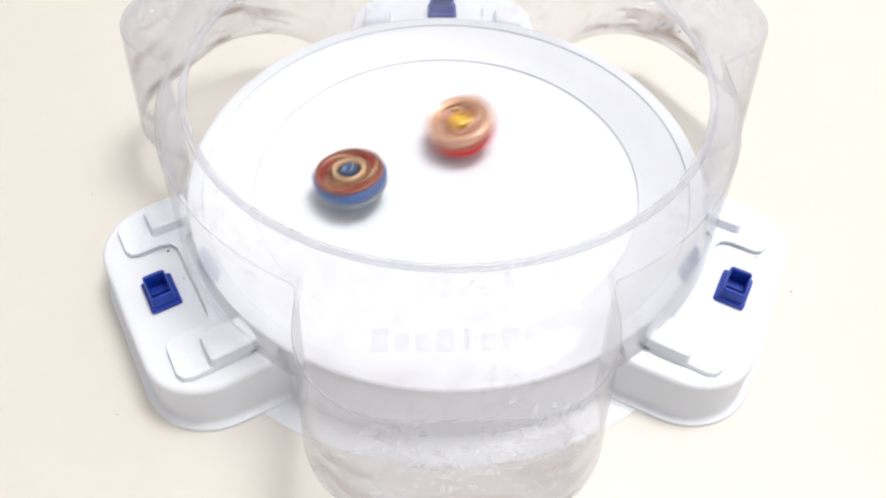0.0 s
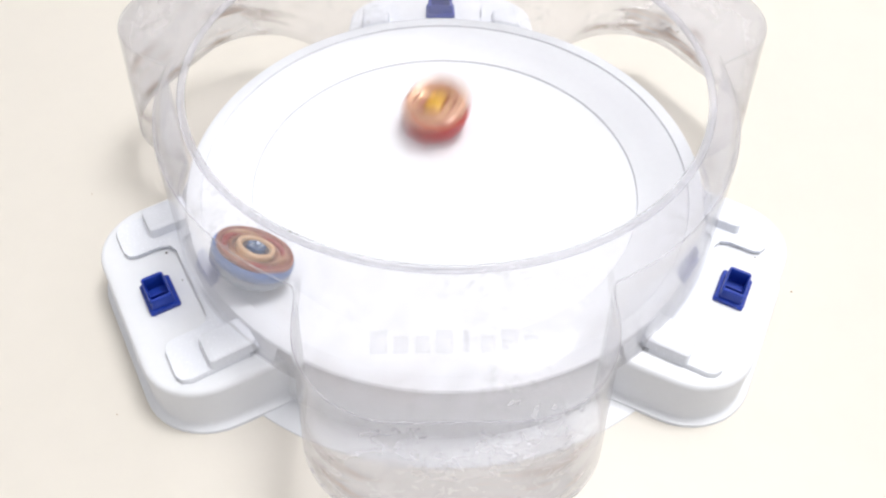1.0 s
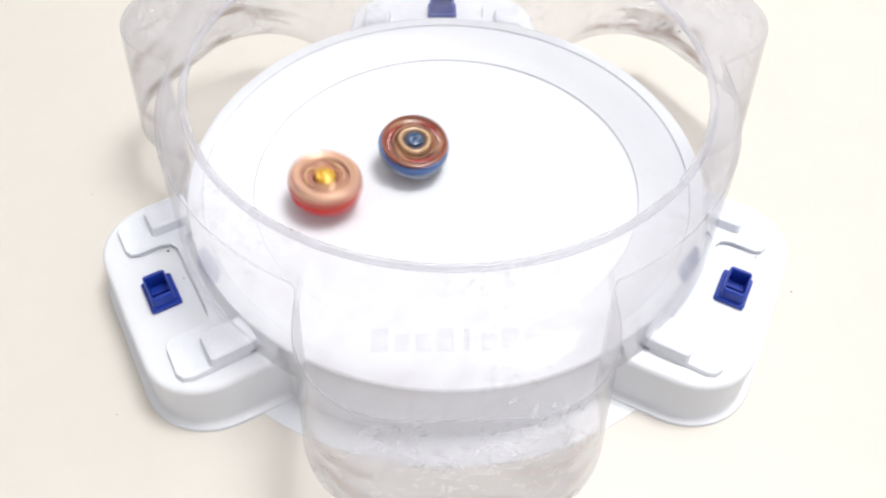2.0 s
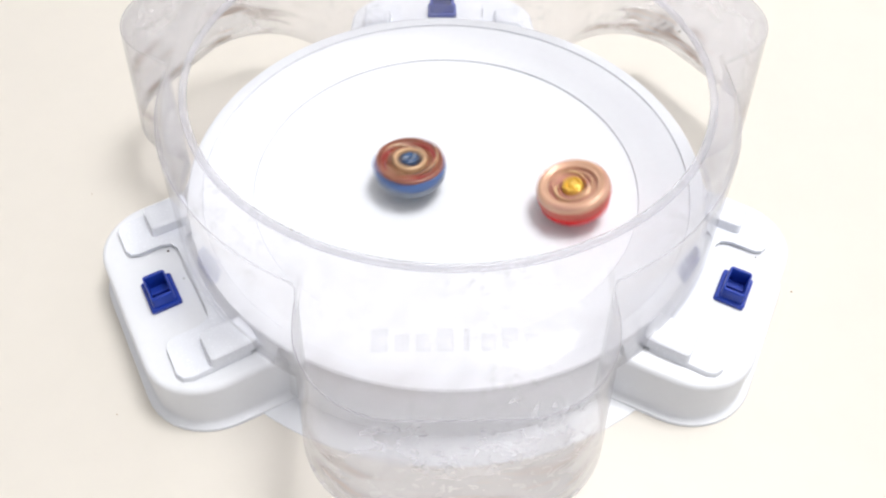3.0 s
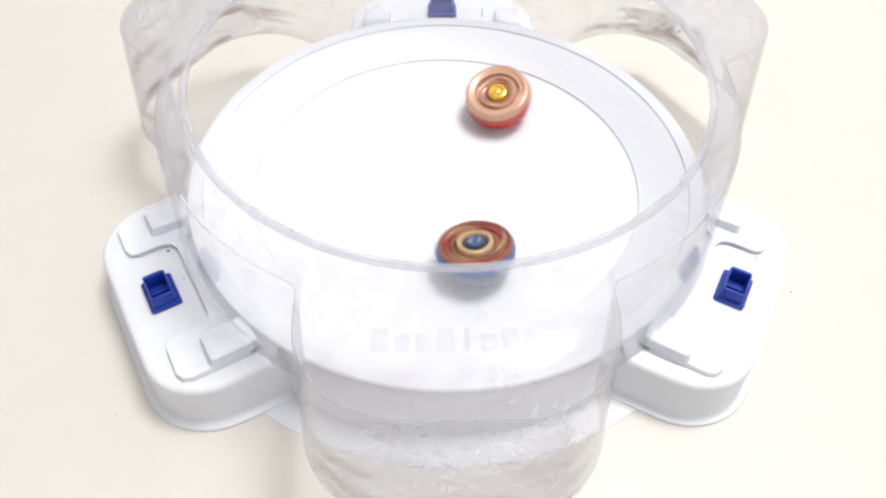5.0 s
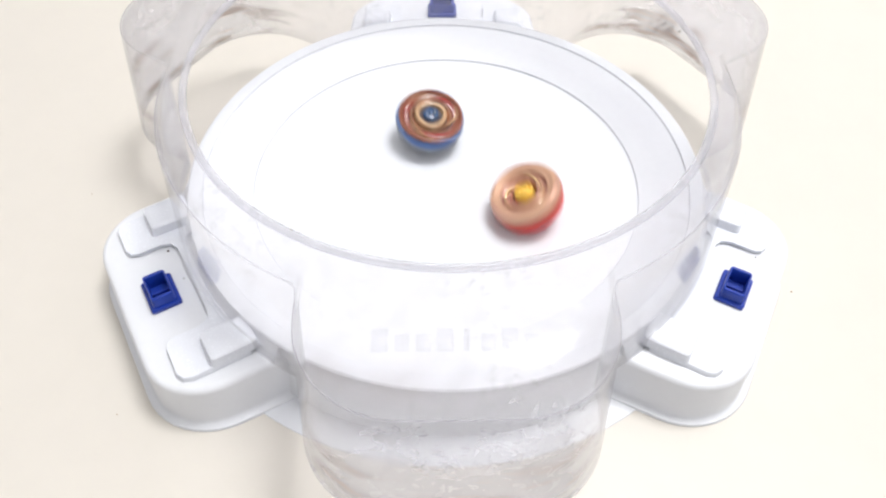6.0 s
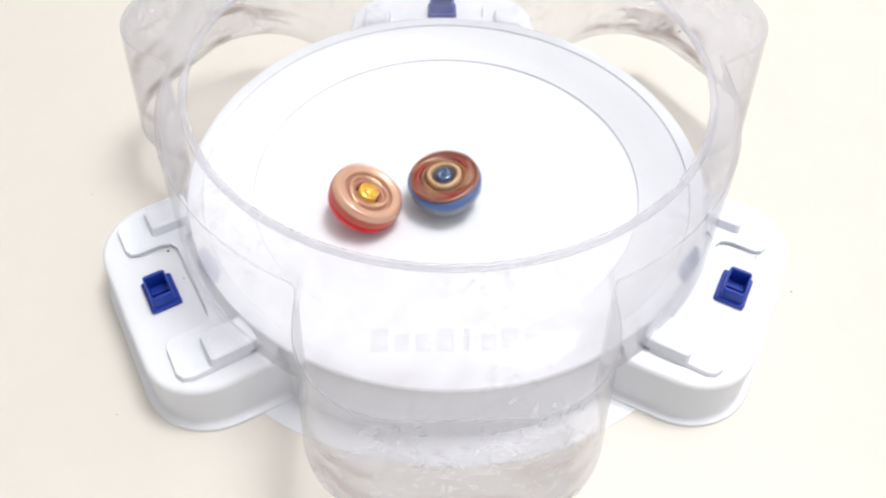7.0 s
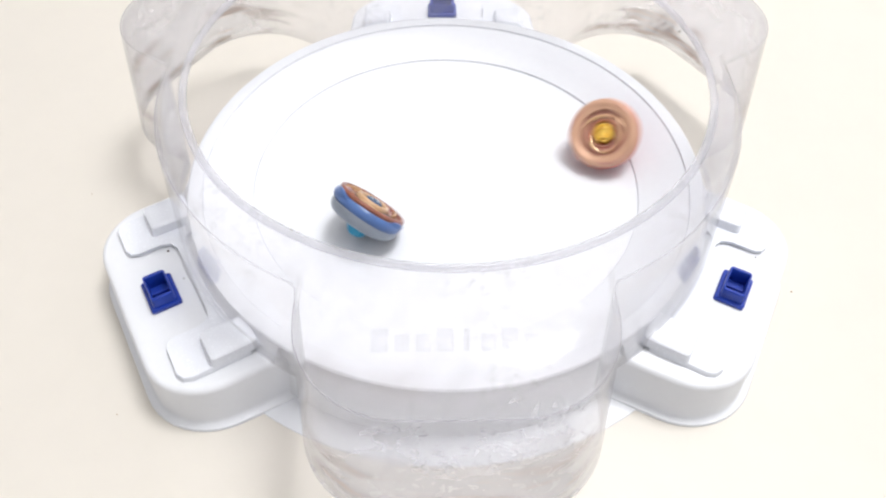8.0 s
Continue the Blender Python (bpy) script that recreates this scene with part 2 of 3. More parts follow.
EDGE = 0.0026
DISH = 4.5  # the cover is nearly flat on top and bends down towards its edge


def build_cover(stadium):
    n = 720
    loops = []
    table = []

    def softened(*shape):
        """The outline with its inner corners eased by a running mean."""
        raw = [outline_radius(360 * i / n, *shape) for i in range(n)]
        return [sum(raw[(i + k) % n] for k in range(-2, 3)) / 5 for i in range(n)]

    tops, lows = softened(0.1637, 0.2130, 0.0708, 0.048), softened(0.1700, 0.2240, 0.0755, 0.050)
    for i in range(n):
        phi = 360 * i / n
        top, low = tops[i], lows[i]
        z_low = LUG_TOP + 0.0008
        zt = 0.0800
        table.append((phi, top, low, z_low, zt))
    spec = []
    for phi, top, low, z_low, zt in table:
        inner = 0.1436
        col = [(inner + 0.0012, 0.0890), (inner + 0.0036, 0.0896)]
        col += [(inner + 0.0036 + (top - EDGE - inner - 0.0036) * k, 0.0896 + (zt - 0.0896) * k ** DISH) for k in (0.2, 0.4, 0.55, 0.68, 0.78, 0.86, 0.93, 1.0)]
        col += [(top - EDGE + EDGE * math.sin(radians(b)), zt - EDGE + EDGE * math.cos(radians(b))) for b in (30, 60, 90)]
        col += [(top + (low - top) * k, zt - EDGE + (z_low - zt + EDGE) * k) for k in (0.2, 0.4, 0.6, 0.8, 1.0)]
        spec.append((radians(phi), col))
    bm = bmesh.new()
    for k in range(len(spec[0][1])):
        loops.append([(col[k][0] * math.cos(a), col[k][0] * math.sin(a), col[k][1]) for a, col in spec])
    loft(bm, loops)
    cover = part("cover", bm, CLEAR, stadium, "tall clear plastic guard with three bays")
    thick = cover.modifiers.new("thickness", "SOLIDIFY")
    thick.thickness, thick.offset = 0.0014, -1
    ring = [(0.1456 + 0.0022 * math.cos(radians(b)), 0.0894 + 0.0018 * math.sin(radians(b))) for b in range(0, 361, 30)]
    part("rim", lathe(ring, 240), FROST, cover, "rounded clear plastic lip")
    # a thin bead added to draw the darker line along the bent top edge
    bm = bmesh.new()
    bead = []
    for q in range(9):
        b = 2 * math.pi * q / 8
        bead.append([((top - 0.0010 + 0.0005 * math.cos(b)) * math.cos(radians(phi)), (top - 0.0010 + 0.0005 * math.cos(b)) * math.sin(radians(phi)), zt - 0.0008 + 0.0005 * math.sin(b))
                     for phi, top, _, _, zt in table])
    loft(bm, bead)
    part("edge_line", bm, EDGE_BEAD, cover)
    # specks of dirt on the lip and inside the far bay
    for x, y, z, size in ((-0.0736, -0.1245, 0.0910, 0.0007), (-0.0702, -0.1262, 0.0910, 0.0005), (-0.1434, -0.0024, 0.0905, 0.0007), (0.1366, 0.0283, 0.0905, 0.0006),
                          (0.1722, 0.1507, 0.0145, 0.0024), (0.1693, 0.1568, 0.0135, 0.0015), (0.1707, 0.1593, 0.0025, 0.0013), (0.1752, 0.1462, 0.0125, 0.0016),
                          (0.1664, 0.1650, 0.0060, 0.0011), (0.1808, 0.1392, 0.0075, 0.0010)):
        bm = bmesh.new()
        bmesh.ops.create_icosphere(bm, subdivisions=2, radius=size * 1.3)
        for v in bm.verts:
            v.co = Vector((v.co.x * 1.2, v.co.y * 0.5, v.co.z * 0.6 + 0.35 * v.co.x)) * (0.75 + 0.5 * noise.noise(v.co * 900 + Vector((x * 300, y * 300, 0)))) + Vector((x, y, z))
        part("dirt_speck", bm, SOIL, cover)
    # a dried smear of fine dirt flakes round the larger specks
    rng = random.Random(5)
    bm = bmesh.new()
    for _ in range(90):
        along, up = rng.gauss(0, 0.0075), rng.gauss(0, 0.0052)
        size = 0.0003 + 0.0007 * rng.random() ** 2
        spot = Vector((0.1735 - 0.487 * along + 0.0003, 0.1478 + 0.873 * along, 0.0125 + up - 0.35 * along))
        made = bmesh.ops.create_icosphere(bm, subdivisions=1, radius=size)
        slant = rng.uniform(-0.7, 0.7)
        for v in made["verts"]:
            v.co = spot + Vector((-0.487 * v.co.x * 1.6, 0.873 * v.co.x * 1.6 + 0.3 * v.co.y, v.co.z * 1.2 + slant * v.co.x))
    part("dirt_smear", bm, SMEAR, cover, "brown dried dirt smear")
    # Raised plain bars stand for the moulded maker's mark on the front bay.
    def sheet_height(x, y):
        r, i = math.hypot(x, y), round(math.degrees(math.atan2(y, x)) % 360 * n / 360) % n
        k = (r - 0.1472) / (table[i][1] - EDGE - 0.1472)
        return 0.0896 - 0.0096 * max(0.0, k) ** DISH

    for k in range(8):
        t, w = -0.0318 + 0.0088 * k, (0.0034, 0.0030, 0.0030, 0.0034, 0.0012, 0.0030, 0.0034, 0.0030)[k]
        tall = 0.0100 if k in (0, 3, 4, 6) else 0.0074
        bm = bmesh.new()
        loops = []
        for shrink, up in ((0.0, -0.0004), (0.0002, 0.0005), (0.0006, 0.0008)):
            rect = rounded_rect(-0.1864 + shrink, -0.1864 + tall - shrink, w - shrink, 0.0008, 3)
            loops.append([(t + v, u, sheet_height(t + v, u) + up) for u, v in rect])
        loft(bm, loops, True, True)
        part("embossed_bar", bm, MARK, cover)
    for a in LUGS:
        half = [(0.1600, 0.0630), (0.1920, 0.0630), (0.1965, 0.0612), (0.1988, 0.0570), (0.1988, 0.0400), (0.1970, 0.0358),
                (0.1930, 0.0340), (0.1790, 0.0340), (0.1735, 0.0318), (0.1712, 0.0265)]
        rim = half + [(u, -t) for u, t in half[::-1]]
        bm = bmesh.new()
        mid = (0.175, 0.0)
        loft(bm, [turned([(u + (mid[0] - u) * k, t * (1 - k)) for u, t in rim], LUG_TOP + z, a) for z, k in ((0.0003, 0), (0.0024, 0.008), (0.0031, 0.018))], True, True)
        part("foot_plate", bm, FOOT, cover, "milky pale plastic foot plate")
        for side in (1, -1):
            bm = bmesh.new()
            loft(bm, [turned([(u, (v + 0.0520) * side) for u, v in rounded_rect(0.1540 + o, 0.1812 - o, 0.0108 - o, 0.0025, 4)], LUG_TOP + z, a)
                      for z, o in ((0.0030, 0), (0.0086, 0.0010), (0.0096, 0.0022))], True, True)
            part("foot_block", bm, FOOT, cover)
    return cover


def build_stadium():
    stadium = tagged(new("toy_arena"), "white plastic bowl arena with clear guard on cream floor", "toy arena")
    build_base(stadium)
    for a in LUGS:
        build_buckle(stadium, a)
    build_cover(stadium)
    return stadium


# ---------------------------------------------------------------- spinning tops
def swirl(r0, r1, a0, a1, width, z0, z1, n=16):
    """A curved blade that winds from one radius to another, tapered at both ends, with a rounded back."""
    bm = bmesh.new()
    loops = []
    for k in range(n + 1):
        s = k / n
        r, a = r0 + (r1 - r0) * s, radians(a0 + (a1 - a0) * s)
        w = width * (0.15 + 0.85 * math.sin(math.pi * min(max(s, 0.02), 0.98)) ** 0.6)
        top = z0 + (z1 - z0) * (0.35 + 0.65 * math.sin(math.pi * s))
        loops.append([(q * math.cos(a), q * math.sin(a), z) for q, z in ((r - w, z0), (r - 0.7 * w, top - 0.0003), (r, top), (r + 0.7 * w, top - 0.0003), (r + w, z0))])
    return loft(bm, loops, True, True)


def build_red_top():
    top = tagged(new("toy_spinner"), "red spinning toy with tan ring and gold hub", "toy", "battling toy spinners")
    part("tip", lathe([(0, 0), (0.0030, 0.0004), (0.0042, 0.0018), (0.0050, 0.0050), (0.0085, 0.0072), (0.0110, 0.0082), (0.0110, 0.0100), (0, 0.0101)], 48), RED, top)
    part("lower_wheel", lathe([(0.0090, 0.0082), (0.0150, 0.0082), (0.0200, 0.0092), (0.0217, 0.0108), (0.0222, 0.0136), (0.0214, 0.0148), (0.0090, 0.0148)], 96, 9, 0.010), RED, top, "bright translucent red wheel")
    part("side_band", lathe([(0.0100, 0.0149), (0.0216, 0.0150), (0.0227, 0.0159), (0.0231, 0.0180), (0.0230, 0.0206), (0.0227, 0.0214), (0.0160, 0.0214), (0.0100, 0.0198)], 96, 5, 0.006), RUST_RED, top, "dull red band")
    part("upper_ring", lathe([(0.0150, 0.0215), (0.0227, 0.0215), (0.0226, 0.0228), (0.0220, 0.0242), (0.0211, 0.0252), (0.0199, 0.0258), (0.0188, 0.0257), (0.0176, 0.0250), (0.0166, 0.0246), (0.0158, 0.0248), (0.0152, 0.0243), (0.0150, 0.0222)], 96, 5, 0.006), TAN, top, "pale tan ring")
    part("inner_ring", lathe([(0.0149, 0.0200), (0.0149, 0.0224), (0.0144, 0.0221), (0.0136, 0.0222), (0.0129, 0.0232), (0.0110, 0.0232), (0.0106, 0.0223), (0.0100, 0.0221), (0.0093, 0.0231), (0.0086, 0.0236), (0.0079, 0.0228), (0.0072, 0.0200)], 96, 3, 0.022), MAUVE, top, "mauve grooved ring")
    part("middle_ring", lathe([(0.0130, 0.0224), (0.0128, 0.0240), (0.0123, 0.0246), (0.0116, 0.0246), (0.0111, 0.0240), (0.0110, 0.0224)], 96, 3, 0.022), TAN, top, "pale raised ring")
    hub = part("hub", lathe([(0.0065, 0.0180), (0.0064, 0.0240), (0.0059, 0.0250), (0.0051, 0.0253), (0.0044, 0.0240), (0.0034, 0.0238), (0.0026, 0.0250), (0.0014, 0.0256), (0, 0.0257)], 48, 6, 0.03), GOLD, top, "gold hub")
    # a spiral rib round the hub's middle and winding blades in the ring's hollow
    for k in range(2):
        part("hub_rib", swirl(0.0012, 0.0050, 180 * k, 180 * k + 210, 0.0007, 0.0238, 0.0264), GOLD, hub)
    # the blades' pale colour paints the crescent highlights in the hollow
    for k in range(3):
        part("blade", swirl(0.0086, 0.0142, 120 * k + 20, 120 * k + 130, 0.0010, 0.0210, 0.0250), PALE_GLINT, top, "winding blade coloured pale as a highlight")
    for k in range(3):
        part("ring_notch", swirl(0.0190, 0.0216, 120 * k + 70, 120 * k + 150, 0.0011, 0.0244, 0.0261), MAUVE, top)
    return top


def build_blue_top():
    top = tagged(new("toy_spinner"), "blue spinning toy with rust ring and cap", "toy", "battling toy spinners")
    part("tip", lathe([(0, 0), (0.0030, 0.0003), (0.0052, 0.0014), (0.0064, 0.0036), (0.0072, 0.0070), (0.0090, 0.0082), (0.0090, 0.0100), (0, 0.0101)], 48, 5, 0.02), CYAN, top, "cyan plastic tip")
    part("metal_wheel", lathe([(0.0075, 0.0072), (0.0130, 0.0070), (0.0176, 0.0078), (0.0206, 0.0092), (0.0222, 0.0116), (0.0226, 0.0138), (0.0221, 0.0150), (0.0080, 0.0150)], 96, 4, 0.025), GREY_METAL, top, "grey metal wheel")
    part("blue_ring", lathe([(0.0090, 0.0151), (0.0219, 0.0151), (0.0229, 0.0162), (0.0233, 0.0182), (0.0229, 0.0204), (0.0219, 0.0215), (0.0090, 0.0203)], 96, 3, 0.026), STEEL_BLUE, top, "blue plastic ring")
    part("upper_ring", lathe([(0.0148, 0.0205), (0.0217, 0.0215), (0.0221, 0.0228), (0.0216, 0.0240), (0.0206, 0.0243), (0.0198, 0.0236), (0.0190, 0.0222), (0.0176, 0.0217), (0.0162, 0.0215), (0.0150, 0.0216)], 96, 6, 0.012), RUST, top, "rust-red ring")
    part("middle_ring", lathe([(0.0148, 0.0205), (0.0147, 0.0222), (0.0140, 0.0230), (0.0128, 0.0229), (0.0119, 0.0218), (0.0111, 0.0214), (0.0110, 0.0205)], 96, 3, 0.02), UMBER, top, "brown-orange ring")
    part("inner_ring", lathe([(0.0110, 0.0205), (0.0109, 0.0240), (0.0104, 0.0250), (0.0096, 0.0254), (0.0086, 0.0252), (0.0079, 0.0243), (0.0077, 0.0205)], 96, 3, 0.04), SAND, top, "sand-coloured ring")
    part("groove", lathe([(0.0076, 0.0210), (0.0076, 0.0236), (0.0054, 0.0236), (0.0053, 0.0210)], 64), DARK, top, "dark groove")
    cap = part("cap", lathe([(0.0055, 0.0210), (0.0055, 0.0244), (0.0050, 0.0255), (0.0041, 0.0258), (0.0031, 0.0250), (0.0016, 0.0252), (0.0010, 0.0261), (0, 0.0262)], 48, 6, 0.03), CAP_BLUE, top, "glossy blue cap")
    # grey ribs put the cap's bright glints into its shape and colour
    for k in range(2):
        part("cap_glint", swirl(0.0014, 0.0044, 180 * k + 30, 180 * k + 170, 0.0006, 0.0246, 0.0264), GREY_GLINT, cap)
    # glossy red plates and pale winding blades, three of each round the ring
    for k in range(3):
        part("red_plate", swirl(0.0160, 0.0178, 120 * k - 30, 120 * k + 42, 0.0024, 0.0214, 0.0238), DEEP_RED, top, "glossy deep red plate")
        part("blade", swirl(0.0126, 0.0206, 120 * k + 50, 120 * k + 118, 0.0011, 0.0215, 0.0245), SAND, top, "sand-coloured winding blade")
        part("dark_slot", swirl(0.0122, 0.0136, 120 * k, 120 * k + 60, 0.0008, 0.0222, 0.0233), DARK, top)
        part("blue_lug", swirl(0.0214, 0.0228, 120 * k + 8, 120 * k + 52, 0.0016, 0.0200, 0.0232), STEEL_BLUE, top)
    return top


build_room()
arena = build_stadium()
for x, y, size in ((0.2197, -0.0692, 0.0006), (-0.1830, -0.1555, 0.0004), (-0.2480, 0.0120, 0.0004)):
    bm = bmesh.new()
    bmesh.ops.create_icosphere(bm, subdivisions=2, radius=size)
    for v in bm.verts:
        v.co.z *= 0.6
    crumb = tagged(mesh_object("crumb", bm, CRUMB), "tiny brown crumb lying on the cream floor", "crumb", "crumbs on the floor")
    crumb.location = (x, y, FLOOR_Z + size * 0.55)
red_top = build_red_top()
blue_top = build_blue_top()

# ---------------------------------------------------------------- movement
def spun(rows, spin, stop=99.0):
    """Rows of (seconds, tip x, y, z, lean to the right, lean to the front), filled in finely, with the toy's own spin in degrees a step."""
    out = []
    count = round(8.0 * FPS)
    angle = 0.0
    k = 0
    for i in range(count + 1):
        t = i / FPS
        while k < len(rows) - 2 and rows[k + 1][0] <= t:
            k += 1
        a, b = rows[k], rows[k + 1]
        p, q = rows[max(k - 1, 0)], rows[min(k + 2, len(rows) - 1)]
        h = b[0] - a[0]
        s = (t - a[0]) / h
        v = []
        for j in range(1, 6):
            m0 = (b[j] - p[j]) / (b[0] - p[0]) * h if k else b[j] - a[j]
            m1 = (q[j] - a[j]) / (q[0] - a[0]) * h if q is not b else 0.35 * (b[j] - a[j])
            v.append(a[j] * (2 * s**3 - 3 * s**2 + 1) + m0 * (s**3 - 2 * s**2 + s) + b[j] * (3 * s**2 - 2 * s**3) + m1 * (s**3 - s**2))
        nx, ny = math.sin(radians(v[3])), -math.sin(radians(v[4]))
        axis = Vector((nx, ny, math.sqrt(max(0.02, 1 - nx * nx - ny * ny)))).normalized()
        lean = Vector((0, 0, 1)).rotation_difference(axis).to_matrix().to_4x4()
        angle += spin if t < stop else spin * 0.12
        out.append((t, Matrix.Translation(v[:3]) @ lean @ pose(0, 0, 0, 0, 0, angle)))
    return out


def motions():
    walk(red_top, spun([
        (0.00, 0.0136, 0.0389, -0.0068, -12, 6), (0.10, -0.0369, 0.0093, -0.0069, -4, 6), (0.20, -0.0466, -0.0229, -0.0063, -0, 1),
        (0.30, -0.0317, -0.0546, -0.0058, -1, -4), (0.40, 0.0068, -0.0749, -0.0050, -4, -9), (0.50, 0.0643, -0.0703, -0.0036, -10, -7),
        (0.60, 0.1036, -0.0225, -0.0026, -16, -2), (0.70, 0.0936, 0.0394, -0.0030, -19, 6), (0.80, 0.0357, 0.0702, -0.0048, -11, 8),
        (0.90, 0.0300, 0.1497, 0.0106, -7, 5), (1.00, -0.0046, 0.0556, -0.0061, -7, 4), (1.10, -0.0373, -0.0211, -0.0067, -3, 1),
        (1.20, -0.0087, -0.0209, -0.0073, -2, 3), (1.30, 0.0354, 0.0084, -0.0069, -8, 5), (1.40, 0.0507, 0.0415, -0.0056, -8, 8),
        (1.50, 0.0456, 0.0663, -0.0046, -10, 10), (1.60, 0.0227, 0.0892, -0.0038, -8, 12), (1.70, -0.0124, 0.0753, -0.0049, -5, 11),
        (1.80, -0.0496, 0.0636, -0.0046, 2, 9), (1.90, -0.0839, 0.0153, -0.0043, 7, 2), (2.05, -0.0678, -0.0370, -0.0048, 5, -4),
        (2.15, -0.0259, -0.0673, -0.0052, 5, -8), (2.40, 0.0660, -0.0276, -0.0052, -13, -3), (2.60, 0.0582, 0.0544, -0.0047, -14, 9),
        (2.70, 0.0756, 0.0459, -0.0041, -18, 7), (2.80, 0.0856, 0.0284, -0.0040, -19, 4), (2.90, 0.0813, -0.0001, -0.0046, -20, 5),
        (3.00, 0.0831, -0.0268, -0.0042, -14, -1), (3.10, 0.0909, -0.0435, -0.0031, -15, -5), (3.20, 0.0923, -0.0519, -0.0027, -15, -7),
        (3.30, 0.0785, -0.0539, -0.0036, -13, -10), (3.40, 0.0462, -0.0568, -0.0051, -5, -7), (3.50, 0.0513, -0.0766, -0.0038, -9, -8),
        (3.60, 0.0627, -0.0810, -0.0029, -10, -11), (3.70, 0.0602, -0.0704, -0.0038, -12, -9), (3.80, 0.0362, -0.0534, -0.0057, -8, -10),
        (3.90, 0.0021, -0.0428, -0.0067, -1, -10), (4.00, -0.0314, -0.0380, -0.0064, 4, -11), (4.10, -0.0611, -0.0354, -0.0053, 8, -10),
        (4.20, -0.0824, -0.0390, -0.0039, 9, -7), (4.30, -0.0866, -0.0500, -0.0032, 10, -7), (4.40, -0.0664, -0.0529, -0.0043, 9, -6),
        (4.50, -0.0399, -0.0361, -0.0062, 8, -4), (4.60, -0.0226, -0.0035, -0.0073, 7, 2), (4.70, -0.0143, 0.0295, -0.0071, 5, 12),
        (5.00, 0.0400, 0.0701, -0.0046, -11, 15), (5.30, 0.0918, 0.0342, -0.0033, -21, 7), (5.55, 0.0984, 0.0199, -0.0031, -23, 6),
        (5.80, 0.0751, 0.0306, -0.0046, -20, 7), (5.90, 0.0547, 0.0147, -0.0061, -16, 4), (6.00, 0.0570, -0.0278, -0.0058, -24, 4),
        (6.10, 0.0604, -0.0592, -0.0044, -23, 1), (6.20, 0.0554, -0.0674, -0.0042, -19, -6), (6.30, 0.0449, -0.0699, -0.0045, -14, -14),
        (6.40, 0.0279, -0.0695, -0.0050, -7, -19), (6.50, 0.0076, -0.0662, -0.0056, 1, -22), (6.60, -0.0052, -0.0539, -0.0062, 2, -21),
        (6.70, -0.0311, -0.0694, -0.0049, 6, -22), (6.80, -0.0484, -0.0626, -0.0047, 7, -19), (6.90, -0.0567, -0.0488, -0.0050, 13, -14),
        (7.00, -0.0582, -0.0311, -0.0056, 25, -1), (7.10, -0.0521, -0.0101, -0.0063, 25, 10), (7.20, -0.0425, 0.0050, -0.0067, 21, 21),
        (7.30, -0.0293, 0.0170, -0.0070, 11, 32), (7.40, -0.0138, 0.0227, -0.0072, 3, 33), (7.50, 0.0006, 0.0405, -0.0069, -3, 32),
        (7.60, 0.0107, 0.0430, -0.0067, -7, 32), (7.70, 0.0195, 0.0296, -0.0070, -13, 23), (7.80, 0.0282, 0.0094, -0.0072, -21, 18),
        (7.90, 0.0722, 0.0242, -0.0029, -18, 30), (8.00, 0.1113, 0.0322, 0.0051, -23, 36),
    ], -83))
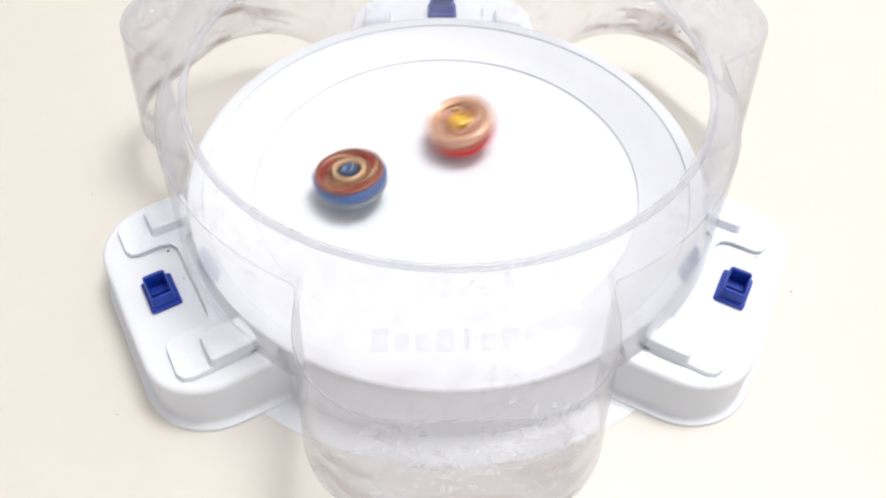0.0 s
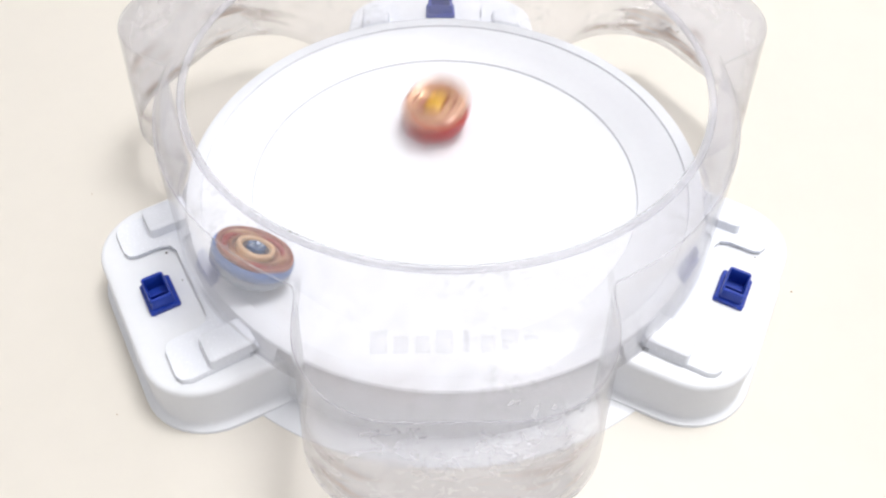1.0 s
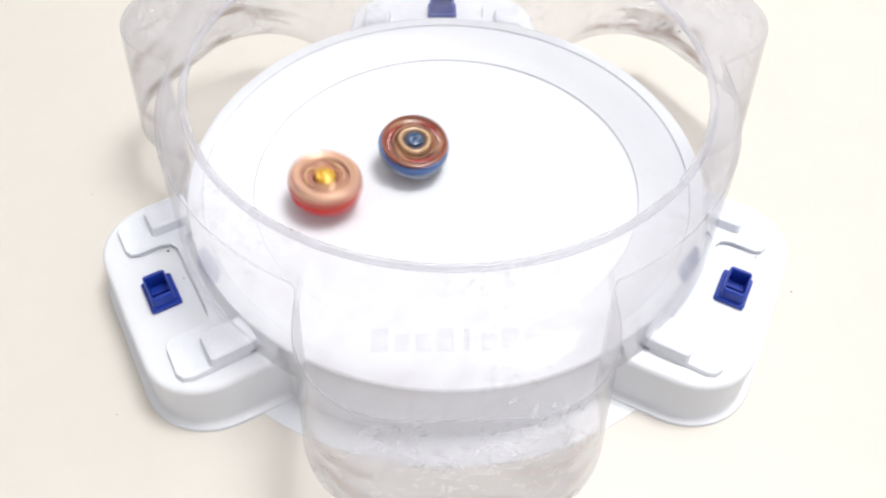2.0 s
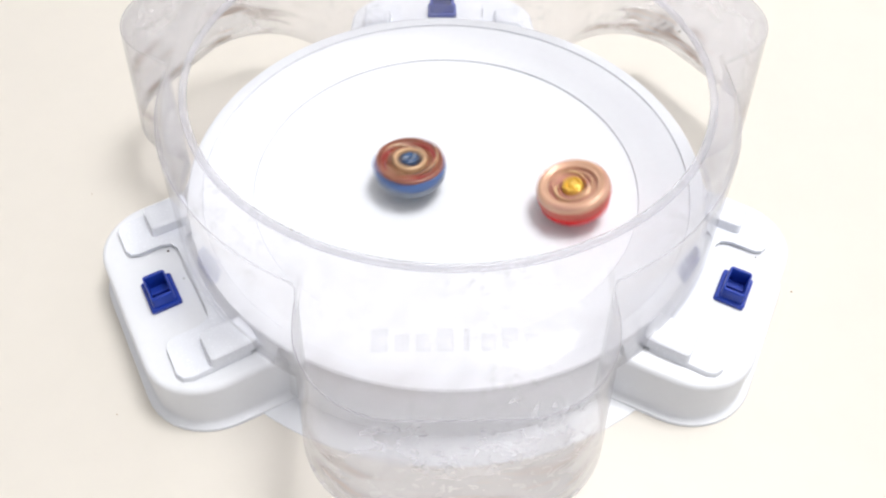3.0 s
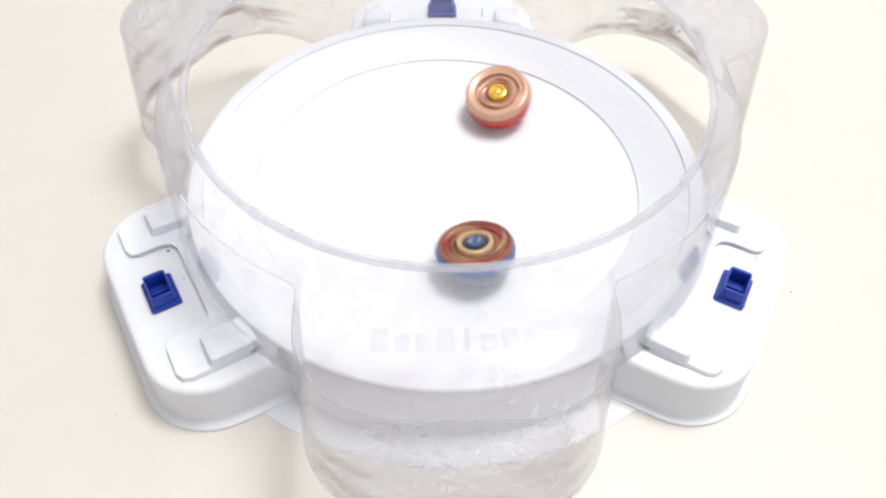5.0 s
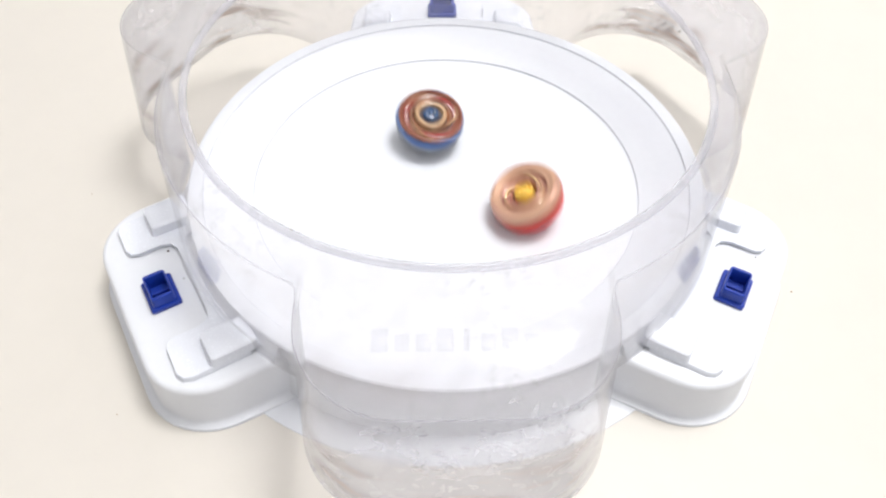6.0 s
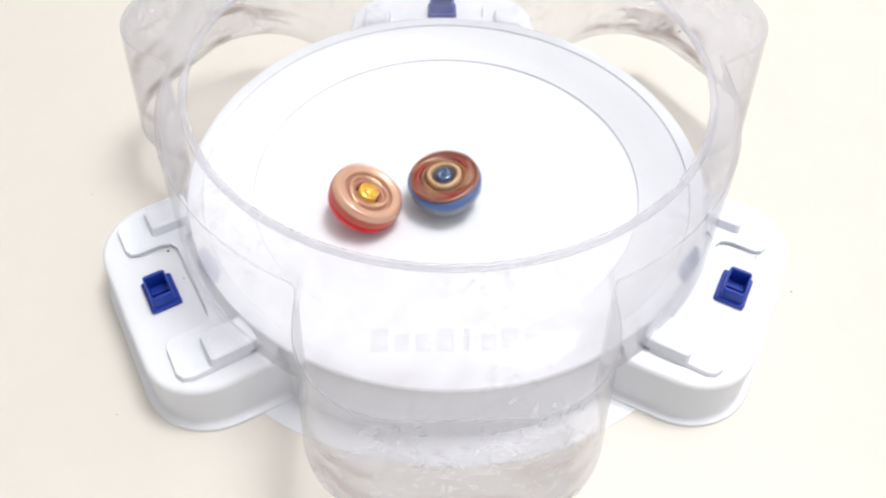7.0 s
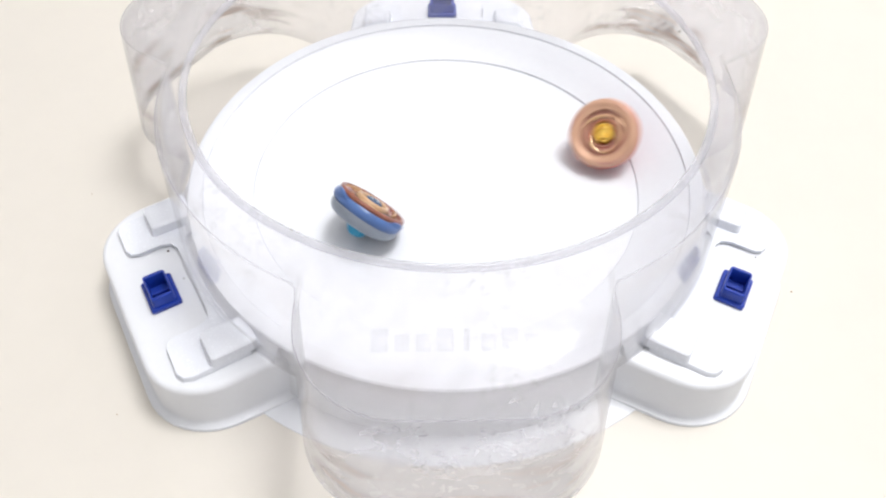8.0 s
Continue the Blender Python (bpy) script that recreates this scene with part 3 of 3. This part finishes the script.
    walk(blue_top, spun([
        (0.00, -0.0594, -0.0156, -0.0059, -5, -5), (0.10, -0.0722, -0.0353, -0.0046, -3, -2), (0.20, -0.0806, -0.0764, -0.0022, 3, -16),
        (0.30, -0.0615, -0.1019, -0.0014, 6, -16), (0.40, -0.0270, -0.1119, -0.0018, -5, -20), (0.50, 0.0045, -0.0953, -0.0035, -1, -15),
        (0.60, 0.0264, -0.0693, -0.0051, -3, -18), (0.70, 0.0293, -0.0306, -0.0067, -5, -16), (0.80, 0.0118, 0.0045, -0.0074, 1, -13),
        (0.90, -0.0820, -0.0624, -0.0029, 13, -19), (1.00, -0.1158, -0.0939, 0.0080, 24, -22), (1.10, -0.0795, -0.0844, -0.0017, 5, -21),
        (1.20, -0.0693, -0.1052, 0.0003, 6, -23), (1.30, -0.0652, -0.1076, 0.0002, 4, -18), (1.40, -0.0752, -0.0944, -0.0013, 11, -19),
        (1.50, -0.0731, -0.0736, -0.0028, 14, -13), (1.60, -0.0651, -0.0429, -0.0048, 14, -7), (1.70, -0.0567, -0.0117, -0.0061, 17, 0),
        (1.80, -0.0488, -0.0033, -0.0064, 14, 2), (1.90, -0.0326, 0.0113, -0.0070, 9, 6), (2.05, -0.0190, 0.0219, -0.0072, 5, 8),
        (2.15, -0.0065, 0.0253, -0.0072, 2, 9), (2.40, 0.0010, 0.0165, -0.0073, -3, 7), (2.60, 0.0001, 0.0004, -0.0075, -1, 4),
        (2.70, 0.0089, 0.0032, -0.0074, -0, 4), (2.80, 0.0166, 0.0079, -0.0073, -0, 3), (2.90, -0.0020, 0.0080, -0.0074, -1, 2),
        (3.00, -0.0240, -0.0035, -0.0073, 1, -3), (3.10, -0.0390, -0.0176, -0.0067, 5, -2), (3.20, -0.0398, -0.0321, -0.0064, 3, -2),
        (3.30, -0.0295, -0.0446, -0.0063, 2, -3), (3.40, -0.0122, -0.0458, -0.0065, 2, -3), (3.50, -0.0284, -0.0151, -0.0071, 13, -4),
        (3.60, -0.0391, 0.0118, -0.0068, 15, 4), (3.70, -0.0466, 0.0377, -0.0060, 15, 8), (3.80, -0.0485, 0.0609, -0.0048, 11, 12),
        (3.90, -0.0457, 0.0709, -0.0044, 8, 15), (4.00, -0.0363, 0.0701, -0.0047, 4, 15), (4.10, -0.0181, 0.0579, -0.0060, -2, 16),
        (4.20, 0.0049, 0.0415, -0.0067, -7, 18), (4.30, 0.0226, 0.0250, -0.0071, -13, 14), (4.40, 0.0388, 0.0042, -0.0068, -18, 6),
        (4.50, 0.0487, -0.0139, -0.0064, -21, 5), (4.60, 0.0500, -0.0379, -0.0058, -18, -6), (4.70, 0.0497, -0.0582, -0.0049, -13, -12),
        (5.00, 0.0184, -0.0779, -0.0047, -6, -13), (5.30, -0.0378, -0.0531, -0.0057, 8, -7), (5.55, -0.0545, -0.0077, -0.0062, 10, 3),
        (5.80, -0.0306, 0.0173, -0.0070, 4, 11), (5.90, -0.0113, 0.0238, -0.0072, 3, 13), (6.00, -0.0130, 0.0453, -0.0065, 6, 11),
        (6.10, -0.0227, 0.0641, -0.0055, 8, 15), (6.20, -0.0238, 0.0718, -0.0050, 4, 15), (6.30, -0.0231, 0.0697, -0.0051, 1, 16),
        (6.40, -0.0179, 0.0498, -0.0063, -2, 13), (6.50, -0.0078, 0.0263, -0.0072, -11, 13), (6.60, 0.0001, 0.0045, -0.0075, -18, 8),
        (6.70, 0.0100, 0.0144, -0.0073, -15, -1), (6.80, 0.0067, 0.0070, -0.0074, -5, 3), (6.90, 0.0008, -0.0040, -0.0075, -3, 1),
        (7.00, 0.0007, -0.0157, -0.0073, -6, 1), (7.10, 0.0029, -0.0283, -0.0072, -1, -2), (7.20, 0.0100, -0.0318, -0.0071, 1, -0),
        (7.30, 0.0118, -0.0336, -0.0070, 1, -0), (7.40, 0.0129, -0.0333, -0.0070, 1, -3), (7.50, 0.0214, -0.0421, -0.0065, -14, -8),
        (7.60, 0.0164, -0.0534, -0.0062, -4, -14), (7.70, 0.0153, -0.0539, -0.0062, -8, -14), (7.80, 0.0084, -0.0447, -0.0066, 1, -9),
        (7.90, -0.0343, -0.0551, -0.0057, 8, -31), (8.00, -0.0573, -0.0536, 0.0023, 33, -32),
    ], -84, 7.85))
    # The arena is knocked aside for a moment by a hard hit.
    walk(arena, [(t, pose(x, y, 0.0, 0, 0, 0.86 + r)) for t, x, y, r in (
        (0.0, 0, 0, 0), (0.867, 0, 0, 0), (0.967, -0.0008, -0.0008, 0.18), (1.033, -0.0008, -0.0008, 0.18),
        (1.1, -0.0002, -0.0002, 0.05), (1.167, 0, 0, 0), (8.0, 0, 0, 0))])


motions()
